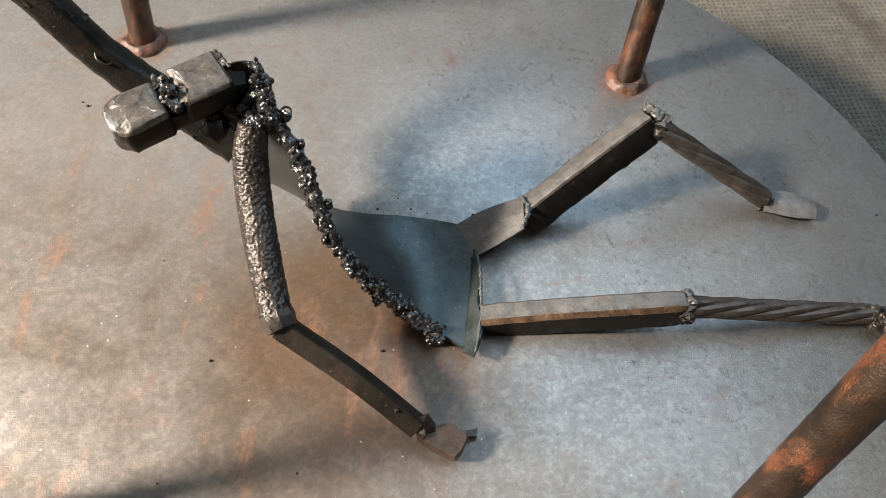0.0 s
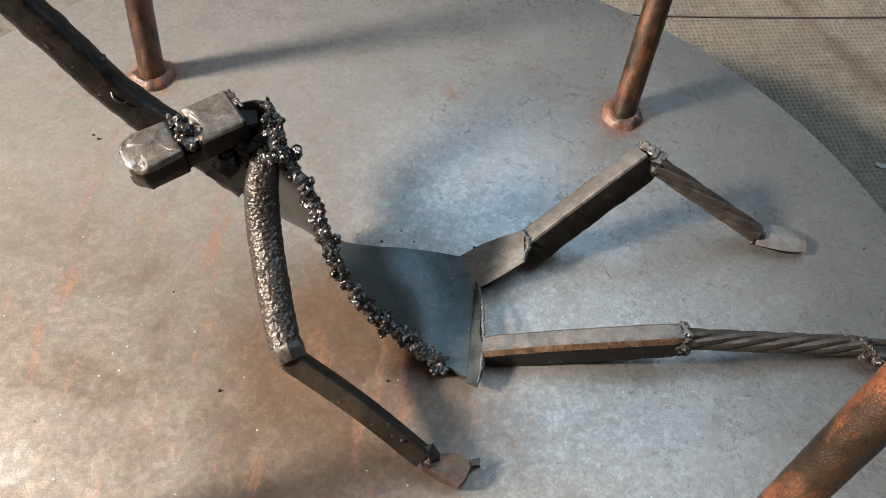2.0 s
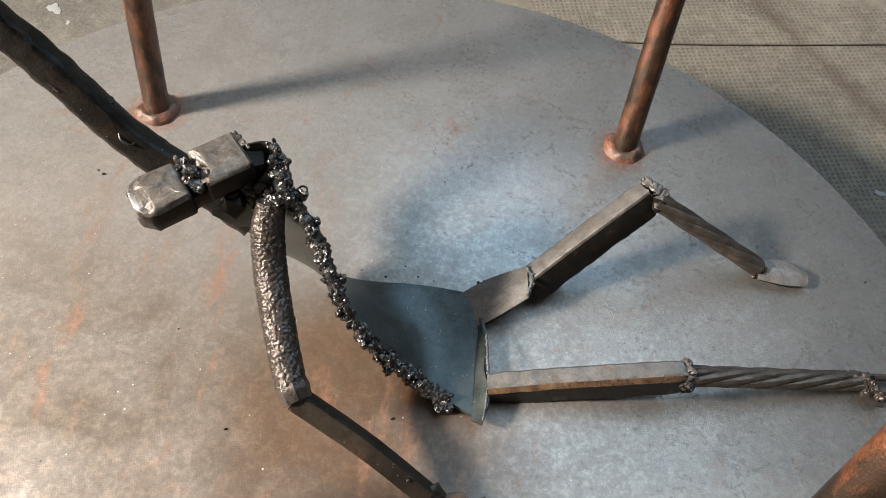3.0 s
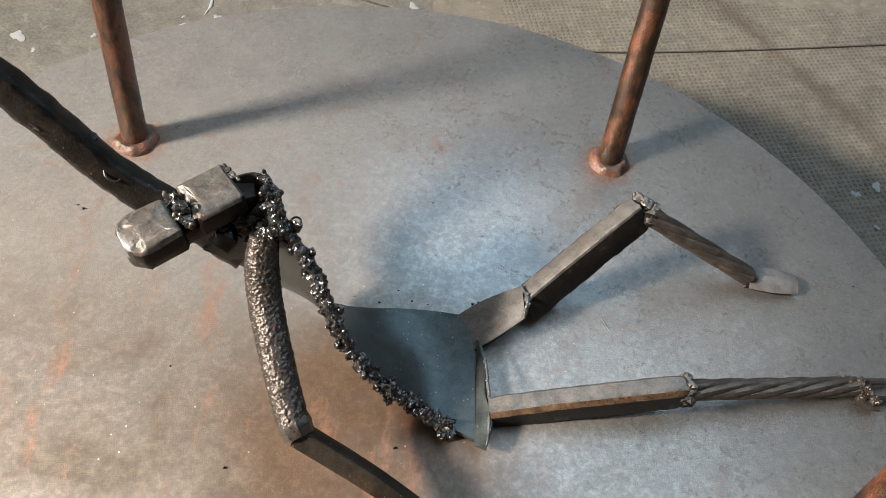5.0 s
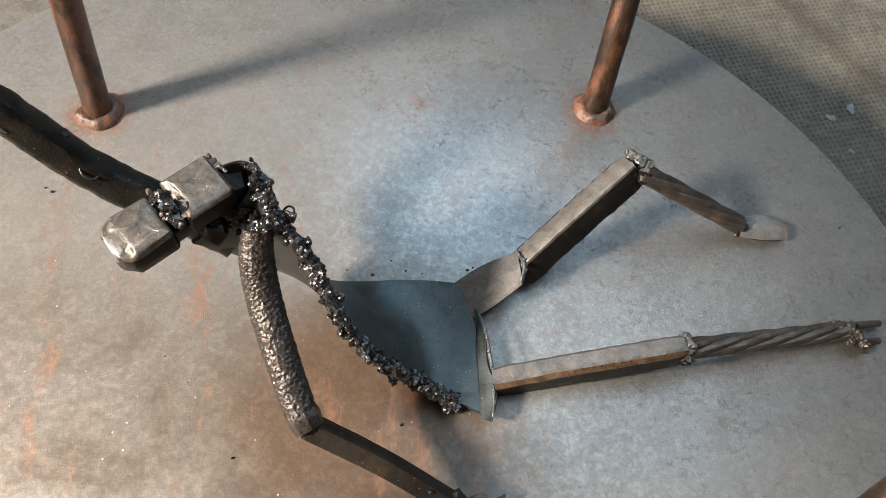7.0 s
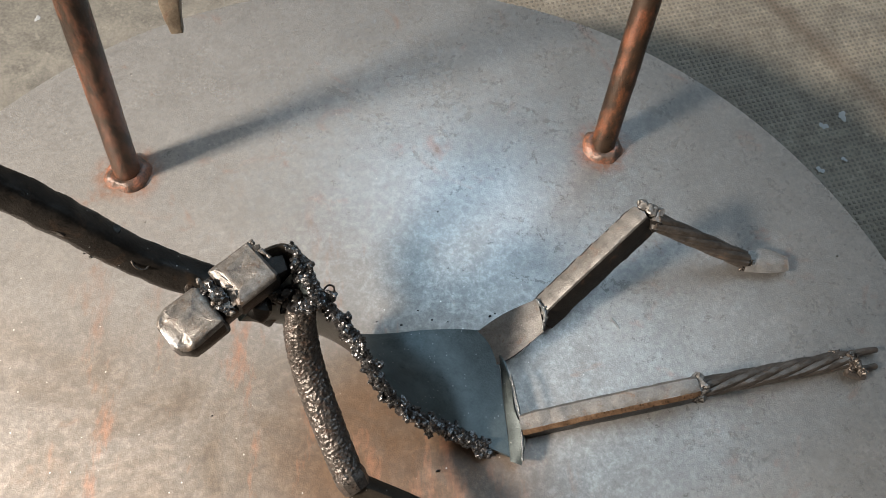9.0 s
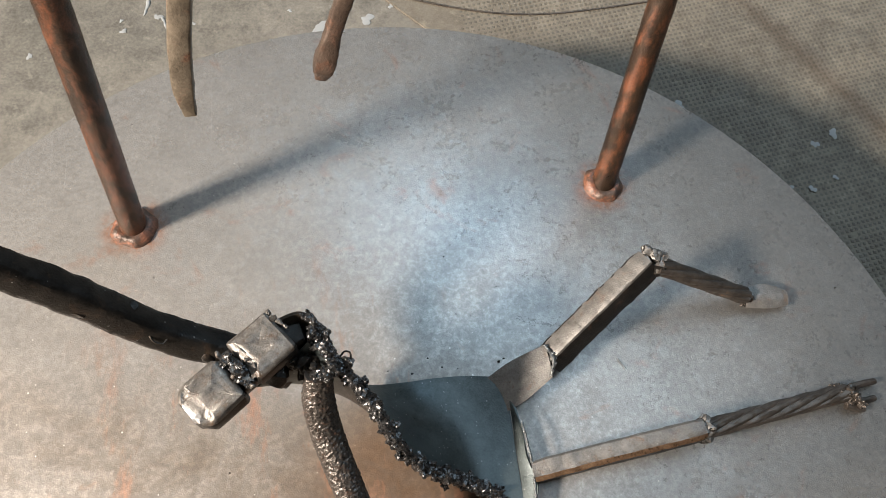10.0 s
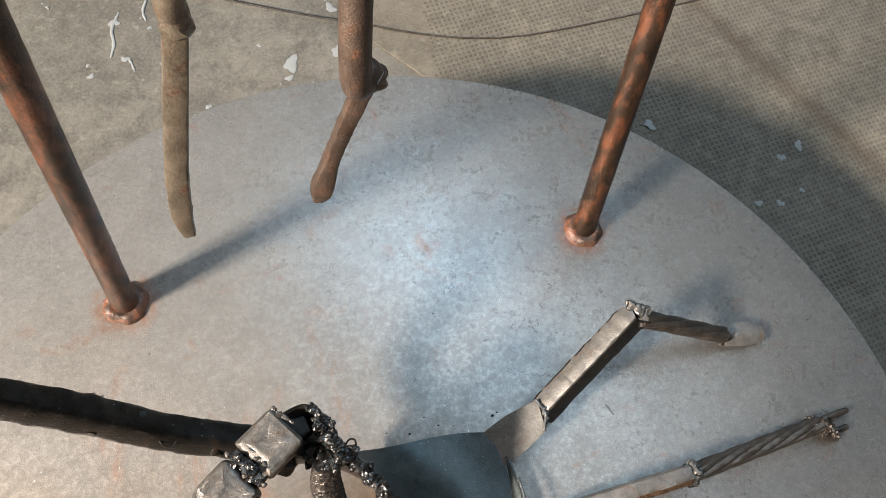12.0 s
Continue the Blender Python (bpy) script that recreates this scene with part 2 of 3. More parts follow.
BROWN = steel("brown_scale_bar", (0.018, 0.014, 0.010), (0.062, 0.050, 0.038), 0.45, (0.30, 0.5), 90, 900, 0.5, 0.0004, (0.09, 0.05, 0.028), 0.64, dust=0.14, gloss=0.22)
SHEET = steel("blued_sheet", (0.026, 0.033, 0.032), (0.085, 0.097, 0.092), 0.55, (0.26, 0.5), 110, 800, 0.6, 0.0005, dust=0.22)
EDGE = steel("burnt_sheet_edge", (0.055, 0.057, 0.056), (0.20, 0.205, 0.20), 0.6, (0.3, 0.55), 260, 900, 0.9, 0.0007, (0.12, 0.08, 0.055), 0.66)
SPARK = steel("bright_patch", (0.12, 0.115, 0.11), (0.40, 0.385, 0.37), 0.6, (0.3, 0.5), 300, 900, 0.7, 0.0005)
BARS = steel("square_bar", (0.085, 0.077, 0.068), (0.26, 0.238, 0.212), 0.5, (0.36, 0.55), 160, 1100, 0.8, 0.0006, (0.17, 0.105, 0.065), 0.62, dust=0.2)
# darker copy of the bar steel: shade painted on its side faces
SHADE_SIDE = steel("shaded_steel_side", (0.007, 0.006, 0.005), (0.030, 0.025, 0.021), 0.4, (0.30, 0.55), 90, 900, 0.6, 0.0005, (0.09, 0.045, 0.025), 0.62, gloss=0.22)
BEAD = steel("weld_spatter", (0.012, 0.0115, 0.0115), (0.16, 0.152, 0.145), 0.85, (0.16, 0.40), 500, 1500, 0.8, 0.0005)
CABLE = steel("wire_rope", (0.045, 0.036, 0.029), (0.17, 0.14, 0.115), 0.7, (0.35, 0.55), 160, 1100, 0.6, 0.0004, (0.19, 0.11, 0.065), 0.66)
LIMB = steel("brown_bar", (0.075, 0.058, 0.040), (0.27, 0.215, 0.155), 0.5, (0.32, 0.55), 110, 900, 0.7, 0.0006, (0.17, 0.08, 0.045), 0.58)
RUSTY = steel("rusty_brown_bar", (0.045, 0.030, 0.022), (0.17, 0.118, 0.088), 0.5, (0.32, 0.55), 150, 1100, 0.9, 0.0006, (0.17, 0.078, 0.045), 0.58)

# ---- mesh helpers ----


def circle(n):
    return [(math.cos(2 * math.pi * i / n), math.sin(2 * math.pi * i / n)) for i in range(n)]


def rounded(w, h, r, n=3):
    """Outline of a rectangle w by h with rounded corners."""
    out = []
    for cx, cy, a0 in ((w / 2 - r, h / 2 - r, 0), (-w / 2 + r, h / 2 - r, 90), (-w / 2 + r, -h / 2 + r, 180), (w / 2 - r, -h / 2 + r, 270)):
        for i in range(n):
            a = radians(a0 + 90 * i / (n - 1))
            out.append((cx + r * math.cos(a), cy + r * math.sin(a)))
    return out


def smooth_path(pts, n):
    """n + 1 points along a curve through pts."""
    P = [Vector(p) for p in pts]
    P = [P[0] * 2 - P[1]] + P + [P[-1] * 2 - P[-2]]
    out = []
    for k in range(n + 1):
        u = k / n * (len(P) - 3)
        i = min(int(u), len(P) - 4)
        f = u - i
        a, b, c, d = P[i:i + 4]
        out.append(0.5 * (2 * b + (c - a) * f + (2 * a - 5 * b + 4 * c - d) * f * f + (3 * b - a - 3 * c + d) * f ** 3))
    return out


def along(values, n):
    return [float(np.interp(k / n * (len(values) - 1), range(len(values)), values)) for k in range(n + 1)]


def sweep(bm, pts, section, n, scale=(1, 1), side=(0, 0, 1), slot=0, rough=0.0, freq=300.0, edge=()):
    """A closed bar of the given section along a curve."""
    path, sc = smooth_path(pts, n), along(scale, n)
    rings, ref = [], Vector(side)
    for k, p in enumerate(path):
        t = (path[min(k + 1, n)] - path[max(k - 1, 0)]).normalized()
        x = (ref - t * ref.dot(t)).normalized()
        y = t.cross(x)
        ref = x
        ring = []
        for a, b in section:
            q = p + (x * a + y * b) * sc[k]
            if rough:
                q = q + (q - p).normalized() * rough * (noise.noise(q * freq + Vector((7.3, 1.7, 3.1))) + 0.6 * noise.noise(q * freq * 2.3))
            ring.append(bm.verts.new(q))
        rings.append(ring)
    m = len(section)
    for r0, r1 in zip(rings, rings[1:]):
        for i in range(m):
            f = bm.faces.new((r0[i], r0[(i + 1) % m], r1[(i + 1) % m], r1[i]))
            f.material_index = edge[1] if edge and i in edge[0] else slot
    for r in (list(reversed(rings[0])), rings[-1]):
        f = bm.faces.new(r)
        f.material_index = slot


BALLS = {}


def blob(bm, c, r, slot=0, rough=0.3, freq=250.0, squash=(1, 1, 1), sub=2):
    """A lump of metal with an uneven skin."""
    if sub not in BALLS:
        ball = bmesh.new()
        bmesh.ops.create_icosphere(ball, subdivisions=sub, radius=1.0)
        ball.verts.index_update()
        BALLS[sub] = ([v.co.normalized() for v in ball.verts], [[v.index for v in f.verts] for f in ball.faces])
        ball.free()
    dirs, tris = BALLS[sub]
    c, made = Vector(c), []
    for d in dirs:
        q = c + Vector((d.x * squash[0], d.y * squash[1], d.z * squash[2])) * r
        made.append(bm.verts.new(q + d * r * rough * (noise.noise(q * freq) + 0.6 * noise.noise(q * freq * 2.1))))
    for tri in tris:
        bm.faces.new([made[i] for i in tri]).material_index = slot


def block(bm, start_at, end_at, width, low, front_round, back_round, slot):
    """A worn block: rounded plan, eased edges, uneven faces. Its top runs from start_at to end_at."""
    a, b = Vector(start_at), Vector(end_at)
    ax = b - a
    length = ax.length
    ax.normalize()
    side = Vector((0, 0, 1)).cross(ax).normalized()
    up = ax.cross(side)
    n = 16

    def outline(inset):
        out = []
        for sx, sy, rad in ((1, 1, back_round), (-1, 1, front_round), (-1, -1, front_round), (1, -1, back_round)):
            for k in range(n):
                ang = math.pi / 2 * k / (n - 1)
                ca, sa = math.cos(ang), math.sin(ang)
                if sx * sy < 0:
                    ca, sa = sa, ca
                rr = max(rad - inset, 0.0004)
                u = sx * (length / 2 - inset - rr + rr * ca)
                v = sy * (width / 2 - inset - rr + rr * sa)
                out.append((u + length / 2, v))
        return out

    rings = []
    for inset, h in ((0.0035, -low), (0.0012, -low + 0.0006), (0.0, -low + 0.002), (-0.0002, -low * 0.55), (0.0, -0.0026), (0.0006, -0.0010), (0.0016, -0.0003), (0.0026, -0.0001), (0.0038, 0.0), (0.0050, 0.0002), (0.0064, 0.0002), (0.0080, 0.0003), (0.0096, 0.0003)):
        ring = []
        for u, v in outline(inset):
            q = a + ax * u + side * v + up * h
            w = Vector((noise.noise(q * 260), noise.noise(q * 260 + Vector((9, 3, 1))), noise.noise(q * 240 + Vector((4, 8, 2)))))
            ring.append(bm.verts.new(q + w * 0.0010 + (ax + side) * 0.0004 * noise.noise(q * 700) + up * 0.0005 * noise.noise(q * 850)))
        rings.append(ring)
    m = 4 * n
    for r0, r1 in zip(rings, rings[1:]):
        for k in range(m):
            bm.faces.new((r0[k], r0[(k + 1) % m], r1[(k + 1) % m], r1[k])).material_index = slot
    for ring in (list(reversed(rings[0])), rings[-1]):
        bm.faces.new(ring).material_index = slot


def shard(bm, c, size, turn, slot, rng):
    """A broken, angular chip."""
    made = bmesh.ops.create_cube(bm, size=1.0)["verts"]
    m = pose(*c, *turn) @ Matrix.Diagonal((*size, 1))
    for v in made:
        v.co = m @ (v.co + Vector([rng.uniform(-0.22, 0.22) for _ in range(3)]))
    for f in {f for v in made for f in v.link_faces}:
        f.material_index = slot


def prism(bm, outline, z0, z1, slot):
    """A thick flat piece with a worn, uneven outline."""
    cx, cy = [sum(p[k] for p in outline) / len(outline) for k in (0, 1)]
    rings = []
    for z, k in ((z0, 0.86), (z0 + 0.3 * (z1 - z0), 0.97), (z1 - 0.0010, 1.0), (z1, 0.92)):
        rings.append([bm.verts.new((cx + (x - cx) * k, cy + (y - cy) * k, z + 0.0006 * noise.noise(Vector((x, y, z)) * 300))) for x, y in outline])
    n = len(outline)
    bm.faces.new(rings[-1]).material_index = slot
    bm.faces.new(list(reversed(rings[0]))).material_index = slot
    for a, b in zip(rings, rings[1:]):
        for i in range(n):
            bm.faces.new((a[i], a[(i + 1) % n], b[(i + 1) % n], b[i])).material_index = slot


def loft(bm, front, back, nu, nv, sag, thick, slot, ragged=0.0):
    """A bent sheet between two edge curves, with thickness. sag: how far its middle is pressed down."""
    F, B = smooth_path(front, nu), smooth_path(back, nu)
    grid = []
    for i in range(nu + 1):
        row = []
        for j in range(nv + 1):
            v = j / nv
            q = F[i].lerp(B[i], v)
            w = sag[0] * (1 - i / nu) + sag[1] * i / nu
            q = q + Vector((0, 0, -w * math.sin(math.pi * v)))
            if ragged and i == nu:
                q.x += ragged * noise.noise(q * 400)
            row.append(q)
        grid.append(row)
    def facing(i, j):
        du = grid[min(i + 1, nu)][j] - grid[max(i - 1, 0)][j]
        dv = grid[i][min(j + 1, nv)] - grid[i][max(j - 1, 0)]
        return du.cross(dv).normalized()

    turn = 1 if sum(facing(i, j).z for i in range(nu + 1) for j in range(nv + 1)) > 0 else -1
    layers = []
    for side in (0, 1):
        vs = []
        for i in range(nu + 1):
            row = []
            for j in range(nv + 1):
                row.append(bm.verts.new(grid[i][j] - facing(i, j) * turn * thick * side))
            vs.append(row)
        layers.append(vs)
    top, low = layers

    def quad(a, b, c, d):
        bm.faces.new((a, b, c, d)).material_index = slot

    for i in range(nu):
        for j in range(nv):
            quad(top[i][j], top[i + 1][j], top[i + 1][j + 1], top[i][j + 1])
            quad(low[i][j + 1], low[i + 1][j + 1], low[i + 1][j], low[i][j])
        quad(low[i][0], low[i + 1][0], top[i + 1][0], top[i][0])
        quad(top[i][nv], top[i + 1][nv], low[i + 1][nv], low[i][nv])
    for j in range(nv):
        quad(top[0][j], top[0][j + 1], low[0][j + 1], low[0][j])
        quad(low[nu][j], low[nu][j + 1], top[nu][j + 1], top[nu][j])


def finish(name, bm, materials, angle=40.0):
    bmesh.ops.recalc_face_normals(bm, faces=bm.faces)
    me = bpy.data.meshes.new(name)
    bm.to_mesh(me)
    bm.free()
    for mt in materials:
        me.materials.append(mt)
    me.polygons.foreach_set("use_smooth", [True] * len(me.polygons))
    me.set_sharp_from_angle(angle=radians(angle))
    return new(name, me)


def part(name, bm, material, parent, label="", angle=40.0):
    ob = finish(name, bm, [material], angle)
    ob.parent = parent
    if label:
        ob["label"] = label
    return ob


def box(bm, lo, hi):
    made = bmesh.ops.create_cube(bm, size=1.0)["verts"]
    for v in made:
        v.co = Vector([(a + b) / 2 + c * (b - a) for a, b, c in zip(lo, hi, v.co)])


def slab(name, lo, hi, material, label, category):
    bm = bmesh.new()
    box(bm, lo, hi)
    return tagged(finish(name, bm, [material]), label, category, kind="structure")


# ---- the workshop ----
FL = -0.116
TOP = 2.40
X0, X1, Y0, Y1 = -3.6, 3.0, -2.4, 3.0


def ground():
    bm = bmesh.new()
    box(bm, (X0 - 0.2, Y0 - 0.2, FL - 0.15), (X1 + 0.2, Y1 + 0.2, FL))
    return tagged(finish("floor", bm, [FLOOR]), "stained grey-brown concrete workshop floor", "floor", kind="structure")


ground()


def wall_north():
    """The wall past the plate, with a wide high window opening in it."""
    bm = bmesh.new()
    y0, y1, wx0, wx1, wz0, wz1 = 2.66, 2.86, -0.25, 1.35, 1.50, 2.34
    box(bm, (X0 - 0.2, y0, FL), (wx0, y1, TOP))
    box(bm, (wx1, y0, FL), (X1 + 0.2, y1, TOP))
    box(bm, (wx0, y0, FL), (wx1, y1, wz0))
    box(bm, (wx0, y0, wz1), (wx1, y1, TOP))
    tagged(finish("wall_north", bm, [WALL]), "plain plastered workshop wall with a high window opening", "wall", kind="structure")


wall_north()
slab("wall_south", (X0 - 0.2, Y0 - 0.2, FL), (X1 + 0.2, Y0, TOP), WALL, "plain dim plastered workshop wall", "wall")
slab("wall_west", (X0 - 0.2, Y0, FL), (X0, Y1, TOP), WALL, "plain dim plastered workshop wall", "wall")
slab("wall_east", (X1, Y0, FL), (X1 + 0.2, Y1, TOP), WALL, "plain dim plastered workshop wall", "wall")


def ceiling():
    """A flat ceiling with a square roof window let into it."""
    bm = bmesh.new()
    wx0, wx1, wy0, wy1 = 0.03, 2.47, 0.28, 2.12
    for lo, hi in (((X0 - 0.2, Y0 - 0.2), (wx0, Y1 + 0.2)), ((wx1, Y0 - 0.2), (X1 + 0.2, Y1 + 0.2)),
                   ((wx0, Y0 - 0.2), (wx1, wy0)), ((wx0, wy1), (wx1, Y1 + 0.2))):
        box(bm, (*lo, TOP), (*hi, TOP + 0.15))
    return tagged(finish("ceiling", bm, [CEIL]), "plain dim ceiling with an open roof window", "ceiling", kind="structure")


ceiling()


def rubber_mat():
    """A thin ribbed mat with a slanting cut edge, and its rows of small studs."""
    holder = tagged(new("rubber_mat"), "worn dusty rubber mat with small square dimples", "mat")
    edge = [(-0.03, 0.668), (0.027, 0.612), (0.05, 0.50), (0.05, 0.25), (0.62, 0.25), (0.62, 0.92), (-0.03, 0.92)]
    bm = bmesh.new()
    low = [bm.verts.new((x, y, FL)) for x, y in edge]
    top = [bm.verts.new((x, y, FL + 0.002)) for x, y in edge]
    bm.faces.new(top)
    for i in range(len(edge)):
        j = (i + 1) % len(edge)
        bm.faces.new((low[i], low[j], top[j], top[i]))
    part("mat_sheet", bm, RUBBER, holder)
    verts, faces = [], []
    pitch, ang = 0.0046, radians(12)
    rng = random.Random(5)
    for i in range(-27, 150):
        for j in range(-95, 125):
            a, b = i * pitch, j * pitch
            x, y = 0.05 + a * math.cos(ang) - b * math.sin(ang), 0.50 + a * math.sin(ang) + b * math.cos(ang)
            if not (0.035 < x < 0.56 and 0.30 < y < 0.74) or x < 0.035 + (y - 0.60) * -0.9 * (y > 0.6):
                continue
            if (x + 0.048) ** 2 + (y - 0.216) ** 2 < 0.27 ** 2 or rng.random() < 0.03:
                continue
            h, s, t = FL + 0.002 + rng.uniform(0.00008, 0.0002) + 0.00035 * max(0.0, 0.35 + noise.noise(Vector((x * 14, y * 14, 3.0)))), 0.0015, 0.0010
            k = len(verts)
            for r, z in ((s, FL + 0.0018), (t, h)):
                for dx, dy in ((-r, -r), (r, -r), (r, r), (-r, r)):
                    verts.append((x + dx, y + dy, z))
            faces += [(k + 4, k + 5, k + 6, k + 7)] + [(k + q, k + (q + 1) % 4, k + 4 + (q + 1) % 4, k + 4 + q) for q in range(4)]
    me = bpy.data.meshes.new("mat_studs")
    me.from_pydata(verts, [], faces)
    me.materials.append(STUD)
    ob = new("mat_studs", me)
    ob.parent = holder
    tagged(ob, kind="stuff")


rubber_mat()


def floor_wire():
    bm = bmesh.new()
    pts = [(-0.16, 0.712), (-0.081, 0.687), (-0.023, 0.671), (0.031, 0.656), (0.081, 0.648), (0.135, 0.649), (0.22, 0.661), (0.33, 0.680), (0.50, 0.712)]
    sweep(bm, [(x, y, FL + 0.0032) for x, y in pts], [(0.0008 * a, 0.0008 * b) for a, b in circle(8)], 70)
    tagged(finish("floor_wire", bm, [CABLE]), "thin dark wire lying in a curve on the floor", "wire")


floor_wire()


def paint_splash(x, y, r, seed):
    rng = random.Random(seed)
    bm = bmesh.new()
    n = 18
    ph = [rng.uniform(0, 6.28) for _ in range(3)]
    z = FL + (0.0030 if x > 0.04 else 0.0004)
    rim = []
    for i in range(n):
        a = 2 * math.pi * i / n
        q = r * (1 + 0.28 * math.sin(2 * a + ph[0]) + 0.2 * math.sin(3 * a + ph[1]) + 0.15 * math.sin(5 * a + ph[2]))
        rim.append(bm.verts.new((x + q * math.cos(a), y + q * math.sin(a), z)))
    mid = bm.verts.new((x, y, z + 0.0006))
    for i in range(n):
        bm.faces.new((mid, rim[i], rim[(i + 1) % n]))
    ob = finish("paint_splash", bm, [SPLASH])
    tagged(ob, "small dried splash of pale paint on the floor", "paint splash", "paint splashes on the floor")


for k, (x, y, r) in enumerate(((-0.088, 0.637, 0.009), (-0.091, 0.623, 0.004), (-0.047, 0.647, 0.007), (-0.232, 0.690, 0.005), (-0.224, 0.653, 0.004),
                               (0.217, 0.547, 0.006), (0.351, 0.513, 0.0055), (0.331, 0.503, 0.0045), (0.296, 0.462, 0.004), (0.316, 0.460, 0.004),
                               (-0.048, 0.692, 0.006), (-0.387, 0.606, 0.008), (0.340, 0.470, 0.003))):
    paint_splash(x, y, r * 0.75, k)
drops = random.Random(33)
for k in range(34):
    paint_splash(drops.uniform(-0.46, -0.01), drops.uniform(0.55, 0.76), drops.choice((0.0009, 0.0012, 0.0016, 0.0024)), 100 + k)


# ---- the stand ----
CX, CY, RAD = -0.048, 0.216, 0.331


def round_stand():
    holder = tagged(new("round_stand"), "round grey steel plate with four upright rusty rods", "sculpture stand")
    holder.location = (CX, CY, FL)
    inv = Matrix.Translation((-CX, -CY, -FL))

    def put(name, bm, material, label="", angle=40.0, parent=None):
        bm.transform(inv)
        return part(name, bm, material, parent or holder, label, angle)

    bm = bmesh.new()
    n = 160
    rings = []
    for r, z in ((RAD - 0.0008, 0.0), (RAD, -0.0008), (RAD, -0.0042), (RAD - 0.0008, -0.005)):
        rings.append([bm.verts.new((CX + r * math.cos(2 * math.pi * i / n), CY + r * math.sin(2 * math.pi * i / n), z)) for i in range(n)])
    bm.faces.new(rings[0])
    bm.faces.new(list(reversed(rings[-1])))
    for a, b in zip(rings, rings[1:]):
        for i in range(n):
            bm.faces.new((b[i], b[(i + 1) % n], a[(i + 1) % n], a[i]))
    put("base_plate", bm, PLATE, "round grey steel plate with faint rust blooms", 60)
    bm = bmesh.new()
    sweep(bm, [(CX, CY, FL), (CX, CY, -0.06), (CX, CY, -0.005)], [(0.14 * a, 0.14 * b) for a, b in circle(48)], 4, side=(1, 0, 0))
    put("drum", bm, BLACK)
    for (bx, by), (lx, ly) in zip(ROD_BASES, ROD_LEANS):
        bm = bmesh.new()
        r = 0.0078
        pts = [(bx + lx * z, by + ly * z, z) for z in (0.0, 0.2, 0.4, 0.62)]
        sweep(bm, pts, [(r * a, r * b) for a, b in circle(20)], 120, side=(1, 0, 0), rough=0.00022, freq=160)
        rod = put("rod", bm, ROD, "upright round rod, brown rust over black scale")
        bm = bmesh.new()
        rr, rs = [], 56
        for k in range(rs):
            a = 2 * math.pi * k / rs
            d = Vector((math.cos(a), math.sin(a), 0))
            wide = 1.0 + 0.3 * noise.noise(d * 1.6 + Vector((bx * 40, by * 40, 0)))
            ring = []
            for r, z in ((0.0070, 0.0042), (0.0082, 0.0046), (0.0098, 0.0044), (0.0114, 0.0032), (0.0128, 0.0015), (0.0136, -0.0004)):
                q = Vector((bx, by, z)) + d * (0.0072 + (r - 0.0072) * wide)
                g = noise.noise(q * 170) * 0.0011 + noise.noise(q * 480) * 0.0004
                ring.append(bm.verts.new(q + (d * 0.5 + Vector((0, 0, 0.8))) * g * (r < 0.0135)))
            rr.append(ring)
        for k in range(rs):
            for q in range(5):
                bm.faces.new((rr[k][q], rr[k][q + 1], rr[(k + 1) % rs][q + 1], rr[(k + 1) % rs][q]))
        bm.faces.new([r[0] for r in rr])
        bm.faces.new([r[-1] for r in reversed(rr)])
        bm.transform(inv)
        part("weld_collar", bm, WELD_RUST, rod, "lumpy rusty weld bead")
    bm = bmesh.new()
    zt = 0.605
    a, b = [Vector((x + lx * zt, y + ly * zt, zt)) for (x, y), (lx, ly) in zip(ROD_BASES[:2], ROD_LEANS[:2])]
    sweep(bm, [a, (a + b) / 2, b], rounded(0.012, 0.012, 0.002), 6)
    put("cross_bar", bm, ROD)


round_stand()

# ---- the figure welded up from scrap ----
SLOTS = [FORGED, BLACK, SHEET, EDGE, BARS, BEAD, CABLE, LIMB, BLOCK, COPPER, SHADE_SIDE, BROWN, SPARK, RUSTY]
S_FORGED, S_BLACK, S_SHEET, S_EDGE, S_BARS, S_BEAD, S_CABLE, S_LIMB, S_BLOCK, S_COPPER, S_SHADE_SIDE, S_BROWN, S_SPARK, S_RUSTY = range(14)


def rope(bm, a, b, r, strands, turns, slot):
    a, b = Vector(a), Vector(b)
    t = (b - a).normalized()
    x = t.orthogonal().normalized()
    y = t.cross(x)
    for k in range(strands):
        pts = []
        for i in range(25):
            u = i / 24
            ang = 2 * math.pi * (k / strands + turns * u)
            pts.append(a.lerp(b, u) + (x * math.cos(ang) + y * math.sin(ang)) * r * 0.60)
        sweep(bm, pts, [(r * 0.44 * p, r * 0.44 * q) for p, q in circle(10)], 60, slot=slot, side=x, rough=0.0001)


def bead_line(bm, pts, r, count, rng, slot):
    """Rough weld metal piled along a curve."""
    sweep(bm, pts, [(r * a, r * b) for a, b in circle(10)], count * 3, (0.7, 0.95, 0.9, 0.75), (0.3, 0.2, 1), slot, r * 0.5, 420)
    for p in smooth_path(pts, int(count * 1.7)):
        for _ in range(3):
            q = p + Vector([rng.gauss(0, r * 0.42) for _ in range(3)])
            blob(bm, q, r * rng.uniform(0.28, 0.72), slot, 0.95, 430, [rng.uniform(0.65, 1.4) for _ in range(3)], 3)


